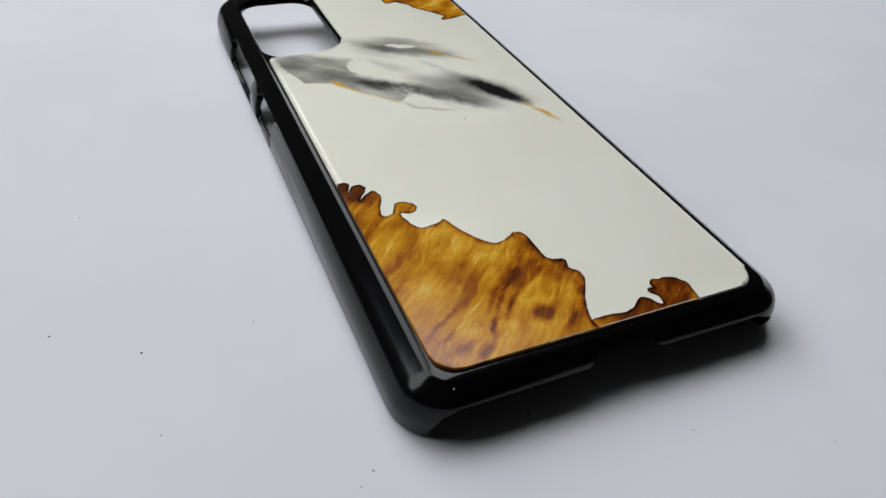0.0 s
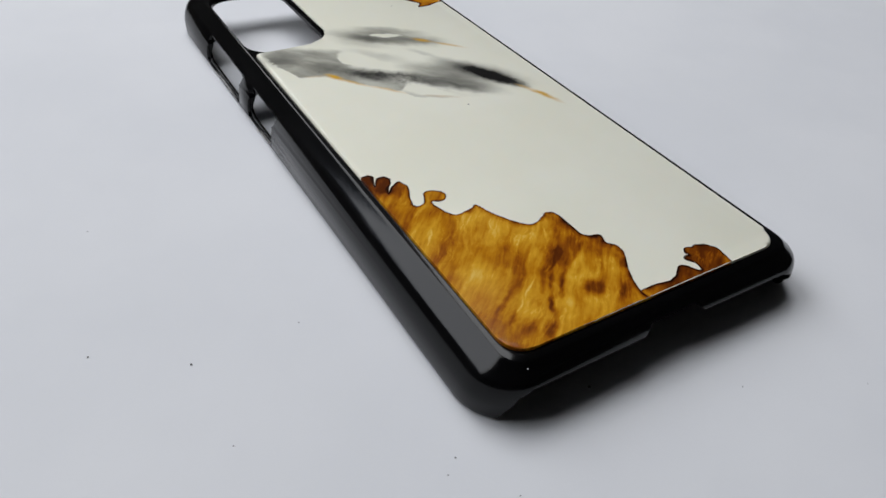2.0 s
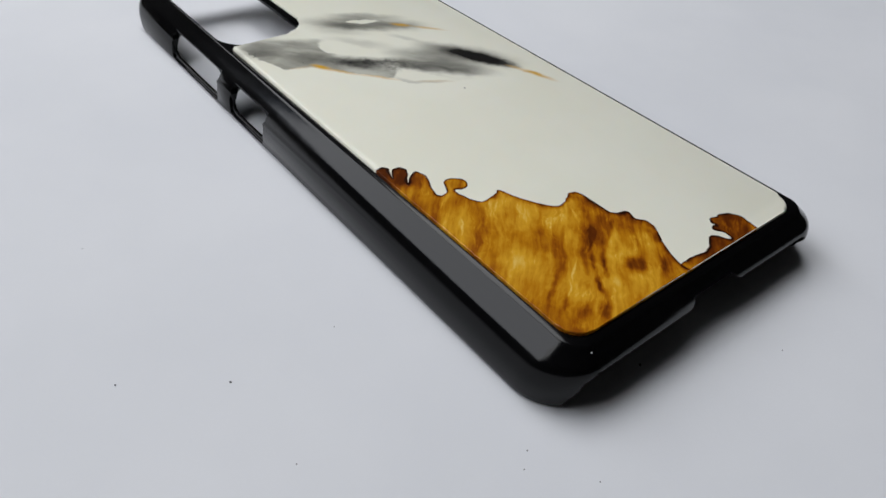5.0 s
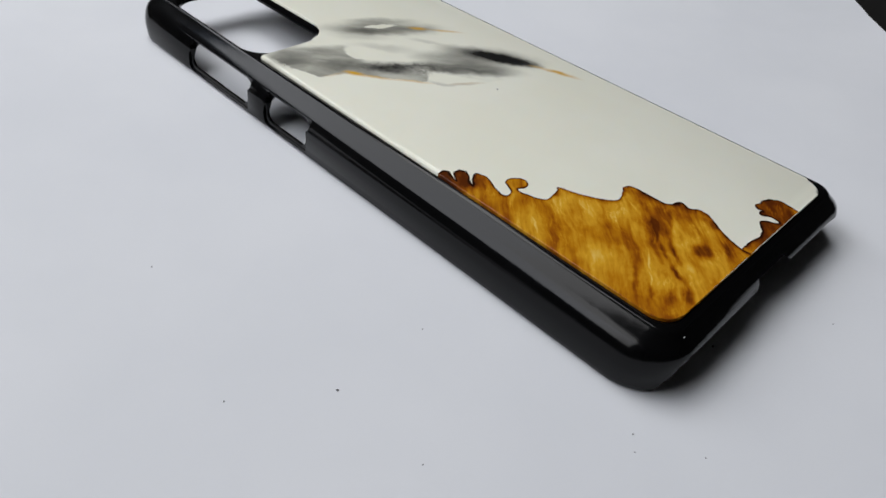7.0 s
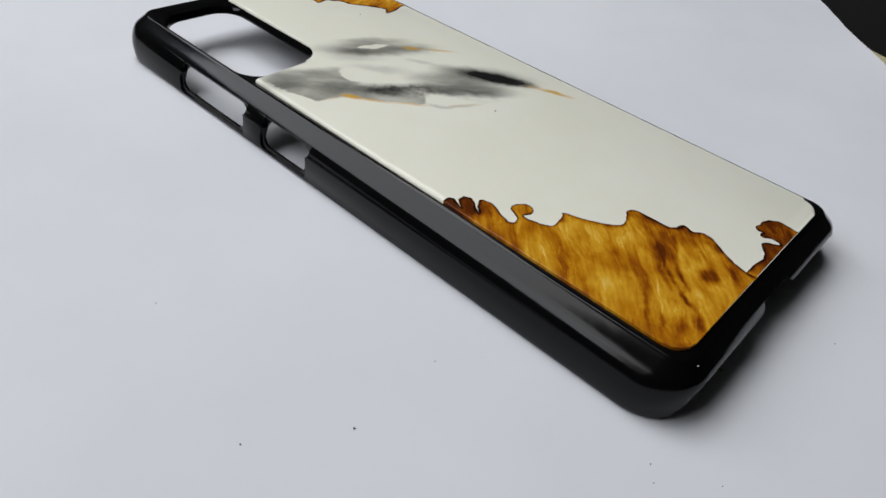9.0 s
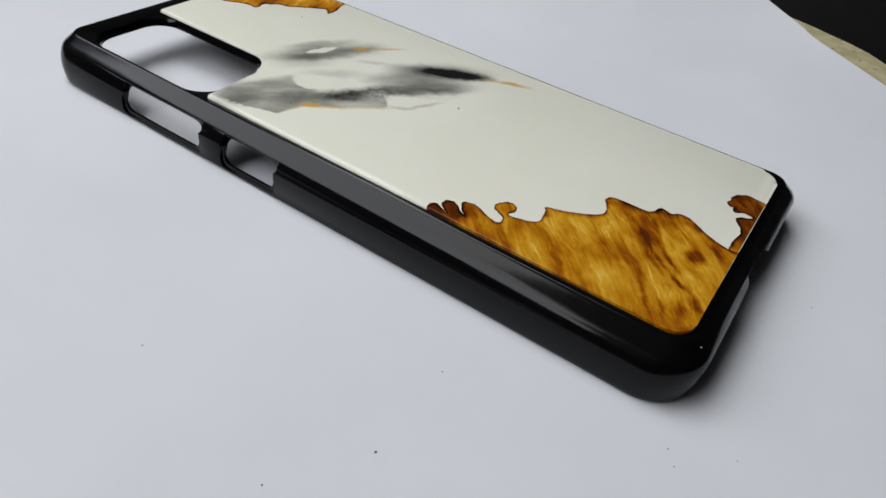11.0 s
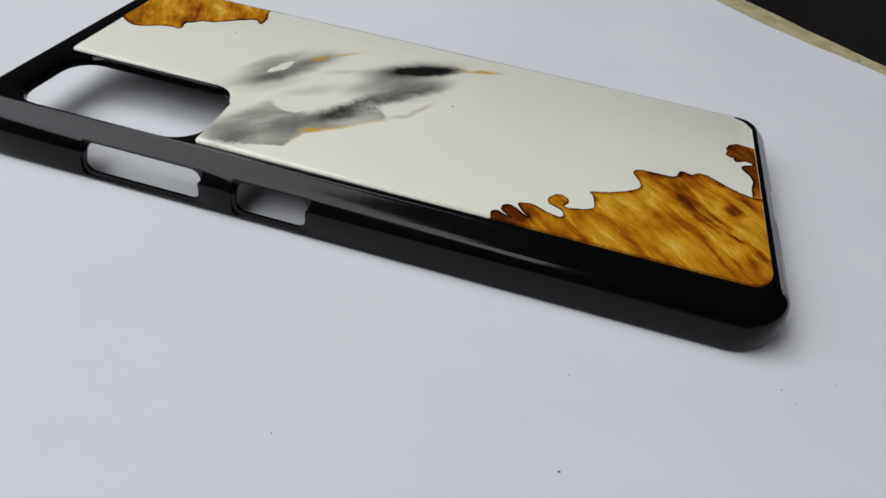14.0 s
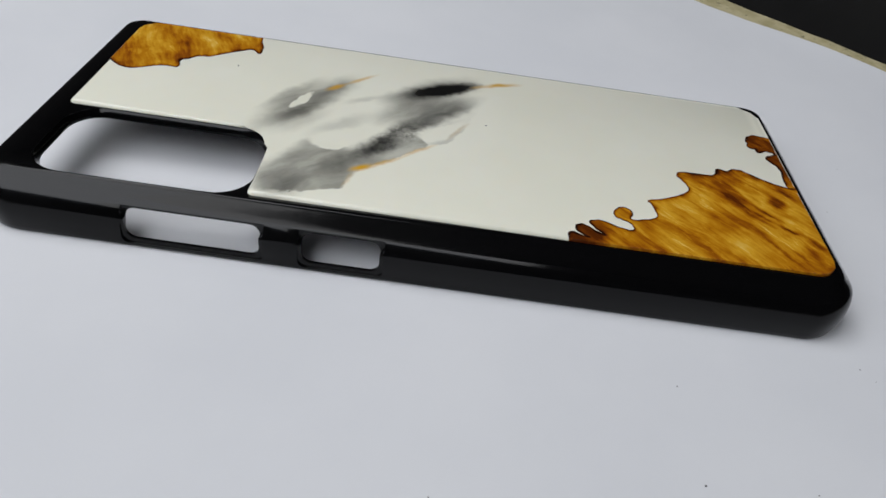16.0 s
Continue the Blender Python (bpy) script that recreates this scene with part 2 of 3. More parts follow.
def burl_wood(name, angle):
    m, b, _, _ = material(name, (0.4, 0.2, 0.03), 0.15)
    n = Net(m)
    co = n.coords()
    w = n.warp(n.warp(co, 36, 0.006, 2), 230, 0.0014)
    turn = radians(angle)
    broad = n.noise(n.mapping(w, rot=(0, 0, turn), scale=(2.2, 1.0, 1.0), kind="TEXTURE"), 150, 3, 0.5)
    streak = n.noise(n.mapping(w, rot=(0, 0, turn), scale=(6.0, 1.0, 1.0), kind="TEXTURE"), 330, 5, 0.62)
    fibre = n.noise(n.mapping(w, rot=(0, 0, turn), scale=(9.0, 1.0, 1.0), kind="TEXTURE"), 1300, 2, 0.5)
    blotch = n.noise(w, 210, 3, 0.55)
    f = n.math("ADD", n.math("MULTIPLY", n.span(broad, 0.34, 0.66, smooth=False), 0.24), n.math("MULTIPLY", n.span(streak, 0.32, 0.68, smooth=False), 0.36))
    f = n.math("ADD", f, n.math("ADD", n.math("MULTIPLY", n.span(fibre, 0.3, 0.7, smooth=False), 0.16), n.math("MULTIPLY", n.span(blotch, 0.32, 0.68, smooth=False), 0.16)))
    # fine pale threads and a few longer cracks along the grain
    thread = n.noise(n.mapping(n.warp(w, 420, 0.0012), rot=(0, 0, turn), scale=(7.0, 1.0, 1.0), kind="TEXTURE"), 380, 3, 0.6)
    thread = n.math("MULTIPLY", n.span(n.math("ABSOLUTE", n.math("SUBTRACT", thread, 0.5)), 0.0, 0.022, 1.0, 0.0), n.span(blotch, 0.45, 0.62, 0.0, 0.13))
    pale = None
    wc = n.warp(co, 260, 0.0020)
    for p, q, width in CRACK:
        line = n.blob(wc, p, q, width, 0.0)
        pale = line if pale is None else n.math("MAXIMUM", pale, line)
    pale_line = n.math("ADD", thread, n.math("MULTIPLY", pale, n.span(streak, 0.35, 0.6, 0.06, 0.28)))
    # the dark veins and the knot of the large piece, and the browner live edge
    wv = n.warp(n.warp(co, 160, 0.0026), 620, 0.0010)
    vein = 0.0
    for p, q, width, much in VEIN:
        vein = n.over(vein, n.math("MULTIPLY", n.blob(wv, p, q, width, 0.1), n.math("MULTIPLY", n.span(streak, 0.3, 0.65, 1.0, 0.62), much)))
    knot = n.math("MULTIPLY", n.blob(n.warp(co, 300, 0.003), (-13.2, -46.6), (-8.0, -44.4), 2.7, 0.0), 0.50)
    tips = n.math("ADD", n.math("MULTIPLY", n.blob(w, (-35, 2), (-24, -8), 5.5, 0.4), 0.34), n.math("MULTIPLY", n.blob(w, (-4, -53), (20, -45.5), 6.5, 0.7), 0.36))
    gold = n.math("ADD", n.math("MULTIPLY", n.blob(w, (-22, -28), (-31, -40), 5.5, 0.0), 0.22), n.math("MULTIPLY", n.blob(w, (-15, -23), (-21, -30), 3.2, 0.0), 0.14))
    gold = n.math("ADD", gold, n.math("MULTIPLY", n.blob(w, (-3, -40), (-8, -50), 2.6, 0.0), 0.12))
    at = n.nodes.new("ShaderNodeAttribute")
    at.attribute_name = "bark"
    burnt = n.math("MULTIPLY", n.math("POWER", at.outputs["Fac"], 1.5), n.span(n.noise(co, 700, 3), 0.3, 0.7, 0.7, 1.15))
    f = n.math("SUBTRACT", n.math("ADD", f, n.math("ADD", gold, 0.16)), n.math("ADD", n.math("MULTIPLY", vein, 0.98), n.math("ADD", knot, tips)))
    f = n.math("MAXIMUM", f, n.span(streak, 0.35, 0.65, 0.14, 0.28))
    f = n.math("ADD", n.math("SUBTRACT", f, n.math("MULTIPLY", burnt, 0.60)), pale_line)
    col = n.ramp(f, ((0.0, (0.026, 0.007, 0.002)), (0.20, (0.11, 0.024, 0.003)), (0.40, (0.28, 0.078, 0.004)), (0.58, (0.47, 0.185, 0.006)), (0.80, (0.66, 0.345, 0.022)), (1.0, (0.76, 0.50, 0.11))))
    n.put(b.inputs["Base Color"], col)
    n.put(b.inputs["Roughness"], n.span(n.noise(co, 90, 3), 0.3, 0.7, 0.12, 0.19))
    n.put(b.inputs["Normal"], n.bump(fibre, 0.04, 0.0003))
    b.inputs["Specular IOR Level"].default_value = 0.30
    return m


def paper():
    m, b, _, _ = material("white_paper", (0.8, 0.8, 0.8), 0.75)
    n = Net(m)
    co = n.coords()
    n.put(b.inputs["Base Color"], n.mix(n.span(n.noise(co, 14, 4), 0.3, 0.7), (0.70, 0.711, 0.738), (0.745, 0.753, 0.775)))
    n.put(b.inputs["Normal"], n.bump(n.math("ADD", n.noise(co, 1500, 4), n.math("MULTIPLY", n.noise(co, 30, 2), 1.5)), 0.035, 0.0004))
    b.inputs["Specular IOR Level"].default_value = 0.20
    return m


def plain(name, c1, c2, scale, rough, bump=0.2, depth=0.002):
    m, b, _, _ = material(name, c1, rough)
    n = Net(m)
    co = n.coords()
    n.put(b.inputs["Base Color"], n.mix(n.span(n.noise(co, scale, 6), 0.3, 0.7), c1, c2))
    n.put(b.inputs["Normal"], n.bump(n.noise(co, scale * 8, 4), bump, depth))
    return m


def speckled_stone():
    m, b, _, _ = material("speckled_stone", (0.4, 0.36, 0.24), 0.6)
    n = Net(m)
    co = n.coords()
    col = n.mix(n.span(n.noise(co, 160, 4), 0.35, 0.65), (0.40, 0.35, 0.19), (0.54, 0.48, 0.29))
    col = n.mix(n.span(n.noise(co, 420, 3), 0.62, 0.72), col, (0.04, 0.04, 0.03))
    n.put(b.inputs["Base Color"], col)
    n.put(b.inputs["Normal"], n.bump(n.noise(co, 600, 4), 0.4, 0.001))
    return m


BLACK, RESIN, PAPER = black_plastic(), resin(), paper()
WOOD, WOOD_TOP = burl_wood("stabilised_burl", 44), burl_wood("stabilised_burl_top", 24)
STONE = speckled_stone()
FLOOR = plain("dark_floor", (0.145, 0.112, 0.085), (0.21, 0.165, 0.128), 3, 0.6)
# kept dark to dim what the black plastic and resin reflect
PLASTER = plain("grey_plaster", (0.06, 0.06, 0.06), (0.085, 0.083, 0.08), 2, 0.9)
CEILING = plain("ceiling_plaster", (0.06, 0.06, 0.06), (0.08, 0.08, 0.078), 2, 0.9)
DUST = plain("dark_dust", (0.07, 0.07, 0.075), (0.19, 0.18, 0.18), 900, 0.9)


# ---- building helpers ----
def mesh_of(name, bm, mat, smooth=None):
    bmesh.ops.recalc_face_normals(bm, faces=bm.faces)
    me = bpy.data.meshes.new(name)
    bm.to_mesh(me)
    bm.free()
    me.materials.append(mat)
    if smooth is not None:
        me.shade_smooth() if hasattr(me, "shade_smooth") else me.polygons.foreach_set("use_smooth", [True] * len(me.polygons))
        me.set_sharp_from_angle(angle=radians(smooth))
    return me


def part(name, bm, mat, parent=None, label="", smooth=None):
    ob = new(name, mesh_of(name, bm, mat, smooth))
    ob.parent = parent
    return tagged(ob, label)


def box(bm, lo, hi, m=Matrix()):
    r = bmesh.ops.create_cube(bm, size=1)
    s = [hi[i] - lo[i] for i in range(3)]
    c = [(hi[i] + lo[i]) / 2 for i in range(3)]
    bmesh.ops.transform(bm, matrix=m @ Matrix.Translation(c) @ Matrix.Diagonal((*s, 1)), verts=r["verts"])
    return bm


def rounded(x0, y0, x1, y1, r, n=8):
    """A rounded rectangle's outline, counter-clockwise."""
    pts = []
    for cx, cy, a in ((x1 - r, y0 + r, -90), (x1 - r, y1 - r, 0), (x0 + r, y1 - r, 90), (x0 + r, y0 + r, 180)):
        pts += [(cx + r * math.cos(radians(a + 90 * i / n)), cy + r * math.sin(radians(a + 90 * i / n))) for i in range(n + 1)]
    return pts


def loft(loops):
    """A closed solid through loops of equally many points."""
    bm = bmesh.new()
    rings = [[bm.verts.new(p) for p in loop] for loop in loops]
    for a, b in zip(rings, rings[1:]):
        for i in range(len(a)):
            j = (i + 1) % len(a)
            bm.faces.new((a[i], a[j], b[j], b[i]))
    bm.faces.new(rings[0][::-1])
    bm.faces.new(rings[-1])
    return bm


def carved(bm, cutters, mat, smooth):
    """The solid bm less the cutters, as one mesh."""
    body = new("body", mesh_of("body", bm, mat))
    tools = [new("cutter", mesh_of("cutter", c, mat)) for c in cutters]
    for tool in tools:
        mod = body.modifiers.new("cut", "BOOLEAN")
        mod.operation, mod.solver, mod.object = "DIFFERENCE", "EXACT", tool
        mod.use_hole_tolerant = True
    bev = body.modifiers.new("soft_edges", "BEVEL")
    bev.width, bev.segments, bev.limit_method, bev.angle_limit = 0.00022, 2, "ANGLE", radians(38)
    bev.use_clamp_overlap = True
    bpy.context.view_layer.update()
    me = bpy.data.meshes.new_from_object(body.evaluated_get(bpy.context.evaluated_depsgraph_get()))
    for ob in [body, *tools]:
        bpy.data.objects.remove(ob)
    me.polygons.foreach_set("use_smooth", [True] * len(me.polygons))
    me.set_sharp_from_angle(angle=radians(smooth))
    return me


# ---- the room ----
# walls and ceiling are unseen, added dark to close the room and shape its light
W_ROOM, TOP, LOW = 1.6, 1.15, -0.86


def wall(name, lo, hi, label):
    ob = new(name, mesh_of(name, box(bmesh.new(), lo, hi), PLASTER))
    ob.matrix_world = room_pose(0, 0, 0)
    return tagged(ob, label, "wall", kind="structure")


# the window wall, in four pieces round its opening
bm = bmesh.new()
for lo, hi in (((-W_ROOM, 0.55, LOW), (W_ROOM, 0.7, 0.33)), ((-W_ROOM, 0.55, 1.05), (W_ROOM, 0.7, TOP)),
               ((-W_ROOM, 0.55, 0.33), (-0.45, 0.7, 1.05)), ((0.55, 0.55, 0.33), (W_ROOM, 0.7, 1.05))):
    box(bm, lo, hi)
ob = new("wall_north", mesh_of("wall_north", bm, PLASTER))
ob.matrix_world = room_pose(0, 0, 0)
tagged(ob, "unseen dark grey plastered wall, added with a window opening", "wall", kind="structure")
wall("wall_south", (-W_ROOM, -2.4, LOW), (W_ROOM, -2.2, TOP), "unseen dark grey plastered wall, added behind the table")
wall("wall_west", (-W_ROOM - 0.2, -2.4, LOW), (-W_ROOM, 0.7, TOP), "unseen dark grey plastered side wall, added to close the room")
wall("wall_east", (W_ROOM, -2.4, LOW), (W_ROOM + 0.2, 0.7, TOP), "unseen dark grey plastered side wall, added to close the room")
bm = bmesh.new()      # the unseen ceiling, in four pieces round a hole for the overhead fill
for lo, hi in (((-W_ROOM - 0.2, -2.4), (0.0, 0.7)), ((1.0, -2.4), (W_ROOM + 0.2, 0.7)), ((0.0, -2.4), (1.0, 0.04)), ((0.0, 0.52), (1.0, 0.7))):
    box(bm, (*lo, TOP), (*hi, TOP + 0.15))
ob = new("ceiling", mesh_of("ceiling", bm, CEILING))
ob.matrix_world = room_pose(0, 0, 0)
tagged(ob, "unseen dark grey plastered ceiling, added with a hole for the fill lamp", "ceiling", kind="structure")
ob = new("floor", mesh_of("floor", box(bmesh.new(), (-W_ROOM - 0.2, -2.4, LOW - 0.1), (W_ROOM + 0.2, 0.7, LOW)), FLOOR))
ob.matrix_world = room_pose(0, 0, 0)
tagged(ob, "dark brown floor far below the table edge", "floor", kind="structure")

# ---- the table and the sheet of paper ----
EDGE_A, EDGE_B = Vector((0.1035, -0.1285)), Vector((0.1580, -0.0660))     # the table's edge
SHEET_A, SHEET_B = Vector((0.0940, -0.1225)), Vector((0.1540, -0.0445))   # the sheet's edge


def slab_pose(a, b):
    d = (b - a).normalized()
    return Matrix(((d.x, -d.y, 0, a.x), (d.y, d.x, 0, a.y), (0, 0, 1, 0), (0, 0, 0, 1)))


table = new("table")
table.matrix_world = slab_pose(EDGE_A, EDGE_B)
tagged(table, "table with a chipped beige speckled stone top", "table")
bm = bmesh.new()
n = 160
top, low = [], []
for i in range(n + 1):
    x = -0.45 + 1.25 * i / n
    chip = 0.0012 * noise.noise((x * 60, 0, 0)) + 0.0007 * noise.noise((x * 260, 3, 0))
    chip -= 0.002 * max(0.0, noise.noise((x * 45, 9, 0)) - 0.35)
    chip += 0.35 * max(0.0, min(x, 0.25) - 0.100)      # the edge turns back under the sheet
    top.append(bm.verts.new((x, chip, -0.0006)))
    low.append(bm.verts.new((x, chip * 0.5 - 0.0012, -0.004)))
base = [bm.verts.new((v.co.x, v.co.y, -0.03)) for v in low]
back_top, back_low = [bm.verts.new((x, 0.7, -0.0006)) for x in (-0.45, 0.8)], [bm.verts.new((x, 0.7, -0.03)) for x in (-0.45, 0.8)]
for a, b in ((top, low), (low, base)):
    for i in range(n):
        bm.faces.new((a[i], a[i + 1], b[i + 1], b[i]))
bm.faces.new([*top, back_top[1], back_top[0]])
bm.faces.new([*base, back_low[1], back_low[0]])
bm.faces.new((back_top[0], back_top[1], back_low[1], back_low[0]))
bm.faces.new((top[0], low[0], base[0], back_low[0], back_top[0]))
bm.faces.new((top[-1], low[-1], base[-1], back_low[1], back_top[1]))
part("tabletop", bm, STONE, table)
for lx, ly in ((-0.4, 0.08), (0.75, 0.08), (-0.4, 0.65), (0.75, 0.65)):
    bm = box(bmesh.new(), (lx - 0.025, ly - 0.025, LOW), (lx + 0.025, ly + 0.025, -0.03))
    bmesh.ops.bevel(bm, geom=bm.edges[:], offset=0.004, segments=2, affect="EDGES")
    part("leg", bm, STONE, table)

bm = bmesh.new()
nx, ny = 120, 96
grid = []
for j in range(ny + 1):
    row = []
    for i in range(nx + 1):
        x, y = -0.25 + 0.80 * i / nx, 0.50 * j / ny
        lift = 0.0012 * math.exp(-y / 0.012) * (0.6 + noise.noise((x * 22, 1, 0)))
        reach = 0.24 * max(0.0, min(x, 0.25) - 0.108) * math.exp(-y / 0.05)      # the sheet reaches out over the edge there
        row.append(bm.verts.new((x, y - reach + 0.0004 * noise.noise((x * 90, 0, 5)) * math.exp(-y / 0.01), lift)))
    grid.append(row)
for j in range(ny):
    for i in range(nx):
        bm.faces.new((grid[j][i], grid[j][i + 1], grid[j + 1][i + 1], grid[j + 1][i]))
r = bmesh.ops.extrude_face_region(bm, geom=bm.faces[:])
bmesh.ops.translate(bm, verts=[v for v in r["geom"] if isinstance(v, bmesh.types.BMVert)], vec=(0, 0, -0.0003))
sheet = new("paper_sheet", mesh_of("paper_sheet", bm, PAPER, 30))
sheet.matrix_world = slab_pose(SHEET_A, SHEET_B)
tagged(sheet, "large white paper sheet spread over the speckled tabletop", "paper")

# ---- the phone case ----
CX, CY, HX, HY, RAD = -0.0001, 0.02770, 0.0384, 0.08490, 0.0092
FACE = 0.0117


def ring(inset, z, wall=0.0):
    # the two ends are a little squarer than the long sides, and lean in below
    end = inset * 0.82 + wall + max(0.0, 0.0088 - z) * 0.20
    r = max(RAD - inset, 0.0020)
    return [(x, y, z) for x, y in rounded(CX - HX + inset, CY - HY + end, CX + HX - inset, CY + HY - end, r, 14)]


def prism(points, axis, a, b):
    """A solid with the outline points, drawn out from a to b along an axis."""
    turn = {"x": lambda u, v, w: (w, u, v), "y": lambda u, v, w: (u, w, v), "z": lambda u, v, w: (u, v, w)}[axis]
    return loft([[turn(u, v, w) for u, v in points] for w in (a, b)])


case = new("phone_case")
tagged(case, "black phone case with ivory resin and wood back on paper", "phone case")
outer = loft([ring(d / 1e4, z / 1e4) for d, z in ((5, 0), (1, 6), (0, 15), (0, 38), (2, 50), (6, 63), (11, 74), (17, 82.5), (23, 88.0), (32, 94.2), (41, 100.6), (49, 106.6), (52, 109), (54, 110), (68, 110.4))])
inner = loft([ring(d / 1e4, z / 1e4, 0.0007) for d, z in ((12, -20), (12, 10), (13, 40), (21, 62), (36, 78), (56, 88), (75, 92))])
END = [(-0.0352, -0.002), (-0.0343, 0.0030), (-0.0328, 0.0064), (-0.0304, 0.0078), (-0.0072, 0.0079), (-0.0054, 0.0093), (0.0052, 0.0093),
       (0.0072, 0.0079), (0.0285, 0.0077), (0.0322, 0.0062), (0.0346, 0.0022), (0.0354, -0.002)]
# unseen gap in the far end, shaped to let light in below the camera opening
FAR_END = [(-0.0330, -0.004), (-0.0310, 0.0100), (0.0310, 0.0100), (0.0330, -0.004)]
cutters = [
    inner,
    loft([[(x, y, z) for x, y in rounded(-0.0318 - g, 0.0615 - g, -0.0108 + g, 0.1015 + g, 0.0062 + g)]
          for g, z in ((0, 0.004), (0, 0.0088), (0.0002, 0.0098), (0.0005, 0.0105), (0.0009, 0.0109), (0.0009, 0.02))]),
    # two button openings, each with a shallow recess round it
    prism(rounded(0.0570, 0.0018, 0.0818, 0.0080, 0.0020, 6), "x", -0.05, -0.0300),
    prism(rounded(0.0562, 0.0009, 0.0824, 0.0062, 0.0016, 6), "x", -0.05, -0.0379),
    prism(rounded(0.0562, 0.0058, 0.0824, 0.0094, 0.0014, 6), "x", -0.05, -0.0366),
    prism(rounded(0.0346, 0.0018, 0.0492, 0.0080, 0.0020, 6), "x", -0.05, -0.0300),
    prism(rounded(0.0338, 0.0009, 0.0498, 0.0062, 0.0016, 6), "x", -0.05, -0.0379),
    prism(rounded(0.0338, 0.0058, 0.0498, 0.0094, 0.0014, 6), "x", -0.05, -0.0366),
    prism(END, "y", -0.08, -0.047),
    prism(FAR_END, "y", 0.1050, 0.13),
]
shell = new("shell", carved(outer, cutters, BLACK, 32))
shell.parent = case
tagged(shell, "glossy black hard plastic shell")

# the inlaid back, with a corner left out for the camera opening
X0, X1, Y0, Y1, RP = -0.0320, 0.0312, -0.0514, 0.1040, 0.0042
HOLE_X, HOLE_Y, RH = -0.0098, 0.0607, 0.0070


def arc(cx, cy, r, a, b, n=8):
    return [(cx + r * math.cos(radians(a + (b - a) * i / n)), cy + r * math.sin(radians(a + (b - a) * i / n))) for i in range(n + 1)]


outline = (arc(X0 + RP, Y0 + RP, RP, 180, 270) + arc(X1 - RP, Y0 + RP, RP, 270, 360) + arc(X1 - RP, Y1 - RP, RP, 0, 90)
           + arc(HOLE_X + 0.0012, Y1 - 0.0012, 0.0012, 90, 180, 4) + arc(HOLE_X - RH, HOLE_Y + RH, RH, 0, -90)
           + arc(X0 + 0.0012, HOLE_Y - 0.0012, 0.0012, 90, 180, 4))


def slab(points, z0, z1, soft, keep):
    """A plate of that outline whose top rim is rounded where keep(edge) says so."""
    bm = bmesh.new()
    a = [bm.verts.new((x, y, z0)) for x, y in points]
    b = [bm.verts.new((x, y, z1)) for x, y in points]
    for i in range(len(a)):
        j = (i + 1) % len(a)
        bm.faces.new((a[i], a[j], b[j], b[i]))
    bm.faces.new(b)
    bm.faces.new(a[::-1])
    rim = [
        e for e in bm.edges if abs(e.verts[0].co.z - z1) < 1e-7 and abs(e.verts[1].co.z - z1) < 1e-7 and len(e.link_faces) == 2 and keep(e)]
    bmesh.ops.bevel(bm, geom=rim, offset=soft, segments=4, profile=0.5, affect="EDGES", clamp_overlap=True)
    return bm


panel = part("back_panel", slab(outline, 0.0100, FACE, 0.0008, lambda e: True), RESIN, case,
             "glossy ivory resin panel with grey smoke and amber threads", 40)

# small bubbles cured into the resin's rim
for x, y, r in ((-0.0299, 0.0533, 0.00042), (-0.0303, 0.0550, 0.00030), (-0.0288, 0.0545, 0.00022), (-0.0214, 0.0452, 0.00024)):
    bm = bmesh.new()
    bmesh.ops.create_icosphere(bm, subdivisions=3, radius=r)
    bmesh.ops.transform(bm, matrix=Matrix.Translation((x, y, FACE)) @ Matrix.Diagonal((1, 1, 0.6, 1)), verts=bm.verts)
    part("bubble", bm, RESIN, panel, "", 60)

# the live edges of the three pieces of wood, in mm
LARGE_EDGE = [(-32, 0.3), (-30.4, 0.4), (-29.9, -0.7), (-30.9, -3.6), (-29.5, -1.4), (-27.9, -1.1), (-27.0, -2.4), (-27.8, -4.0), (-29.6, -6.6), (-27.0, -4.2),
              (-25.6, -4.3), (-25.2, -6.6), (-26.6, -9.9), (-27.0, -12.0), (-26.2, -12.7), (-24.9, -12.2), (-23.9, -10.4), (-23.4, -9.4), (-21.8, -9.1), (-20.2, -10.2),
              (-19.7, -11.5), (-20.6, -12.8), (-22.1, -12.9), (-23.2, -12.4), (-23.3, -14.0), (-21.4, -17.9), (-17.5, -17.4), (-16.2, -17.1), (-13.9, -22.0), (-10.6, -26.3),
              (-7.6, -26.0), (-5.0, -24.8), (-3.4, -26.6), (-3.0, -33.2), (-0.2, -34.6), (-0.4, -37.0), (0.8, -38.6), (0.3, -41), (-2.4, -45.4), (-3.8, -49.4), (-3.9, -51.4)]
SMALL_EDGE = [(-3.85, -51.4), (-3.7, -49.7), (-1.2, -49.5), (1.8, -49.9), (3.8, -49.8), (4.9, -49.3), (6.0, -48.5), (7.4, -47.9), (8.6, -48.4), (9.1, -49.4), (9.6, -50.4), (10.3, -50.2),
              (10.6, -48.8), (9.5, -47.0), (10.5, -46.2), (11.2, -46.5), (11.0, -45.5), (12.3, -44.6), (13.4, -45.1), (14.2, -44.8), (16.2, -45.6), (17.6, -47.2), (17.4, -49.6), (17.2, -51.4)]
TOP_EDGE = [(31.2, 74.6), (28.9, 74.2), (25.6, 73.0), (22.4, 73.0), (24.0, 75.4), (22.0, 78.4), (19.4, 81.4), (17.4, 83.8), (16.8, 86.2), (15.2, 87.4), (13.8, 89.0),
            (10.4, 88.6), (10.2, 91.6), (8.8, 94.6), (6.8, 98.4), (7.9, 101.7), (9.8, 104)]
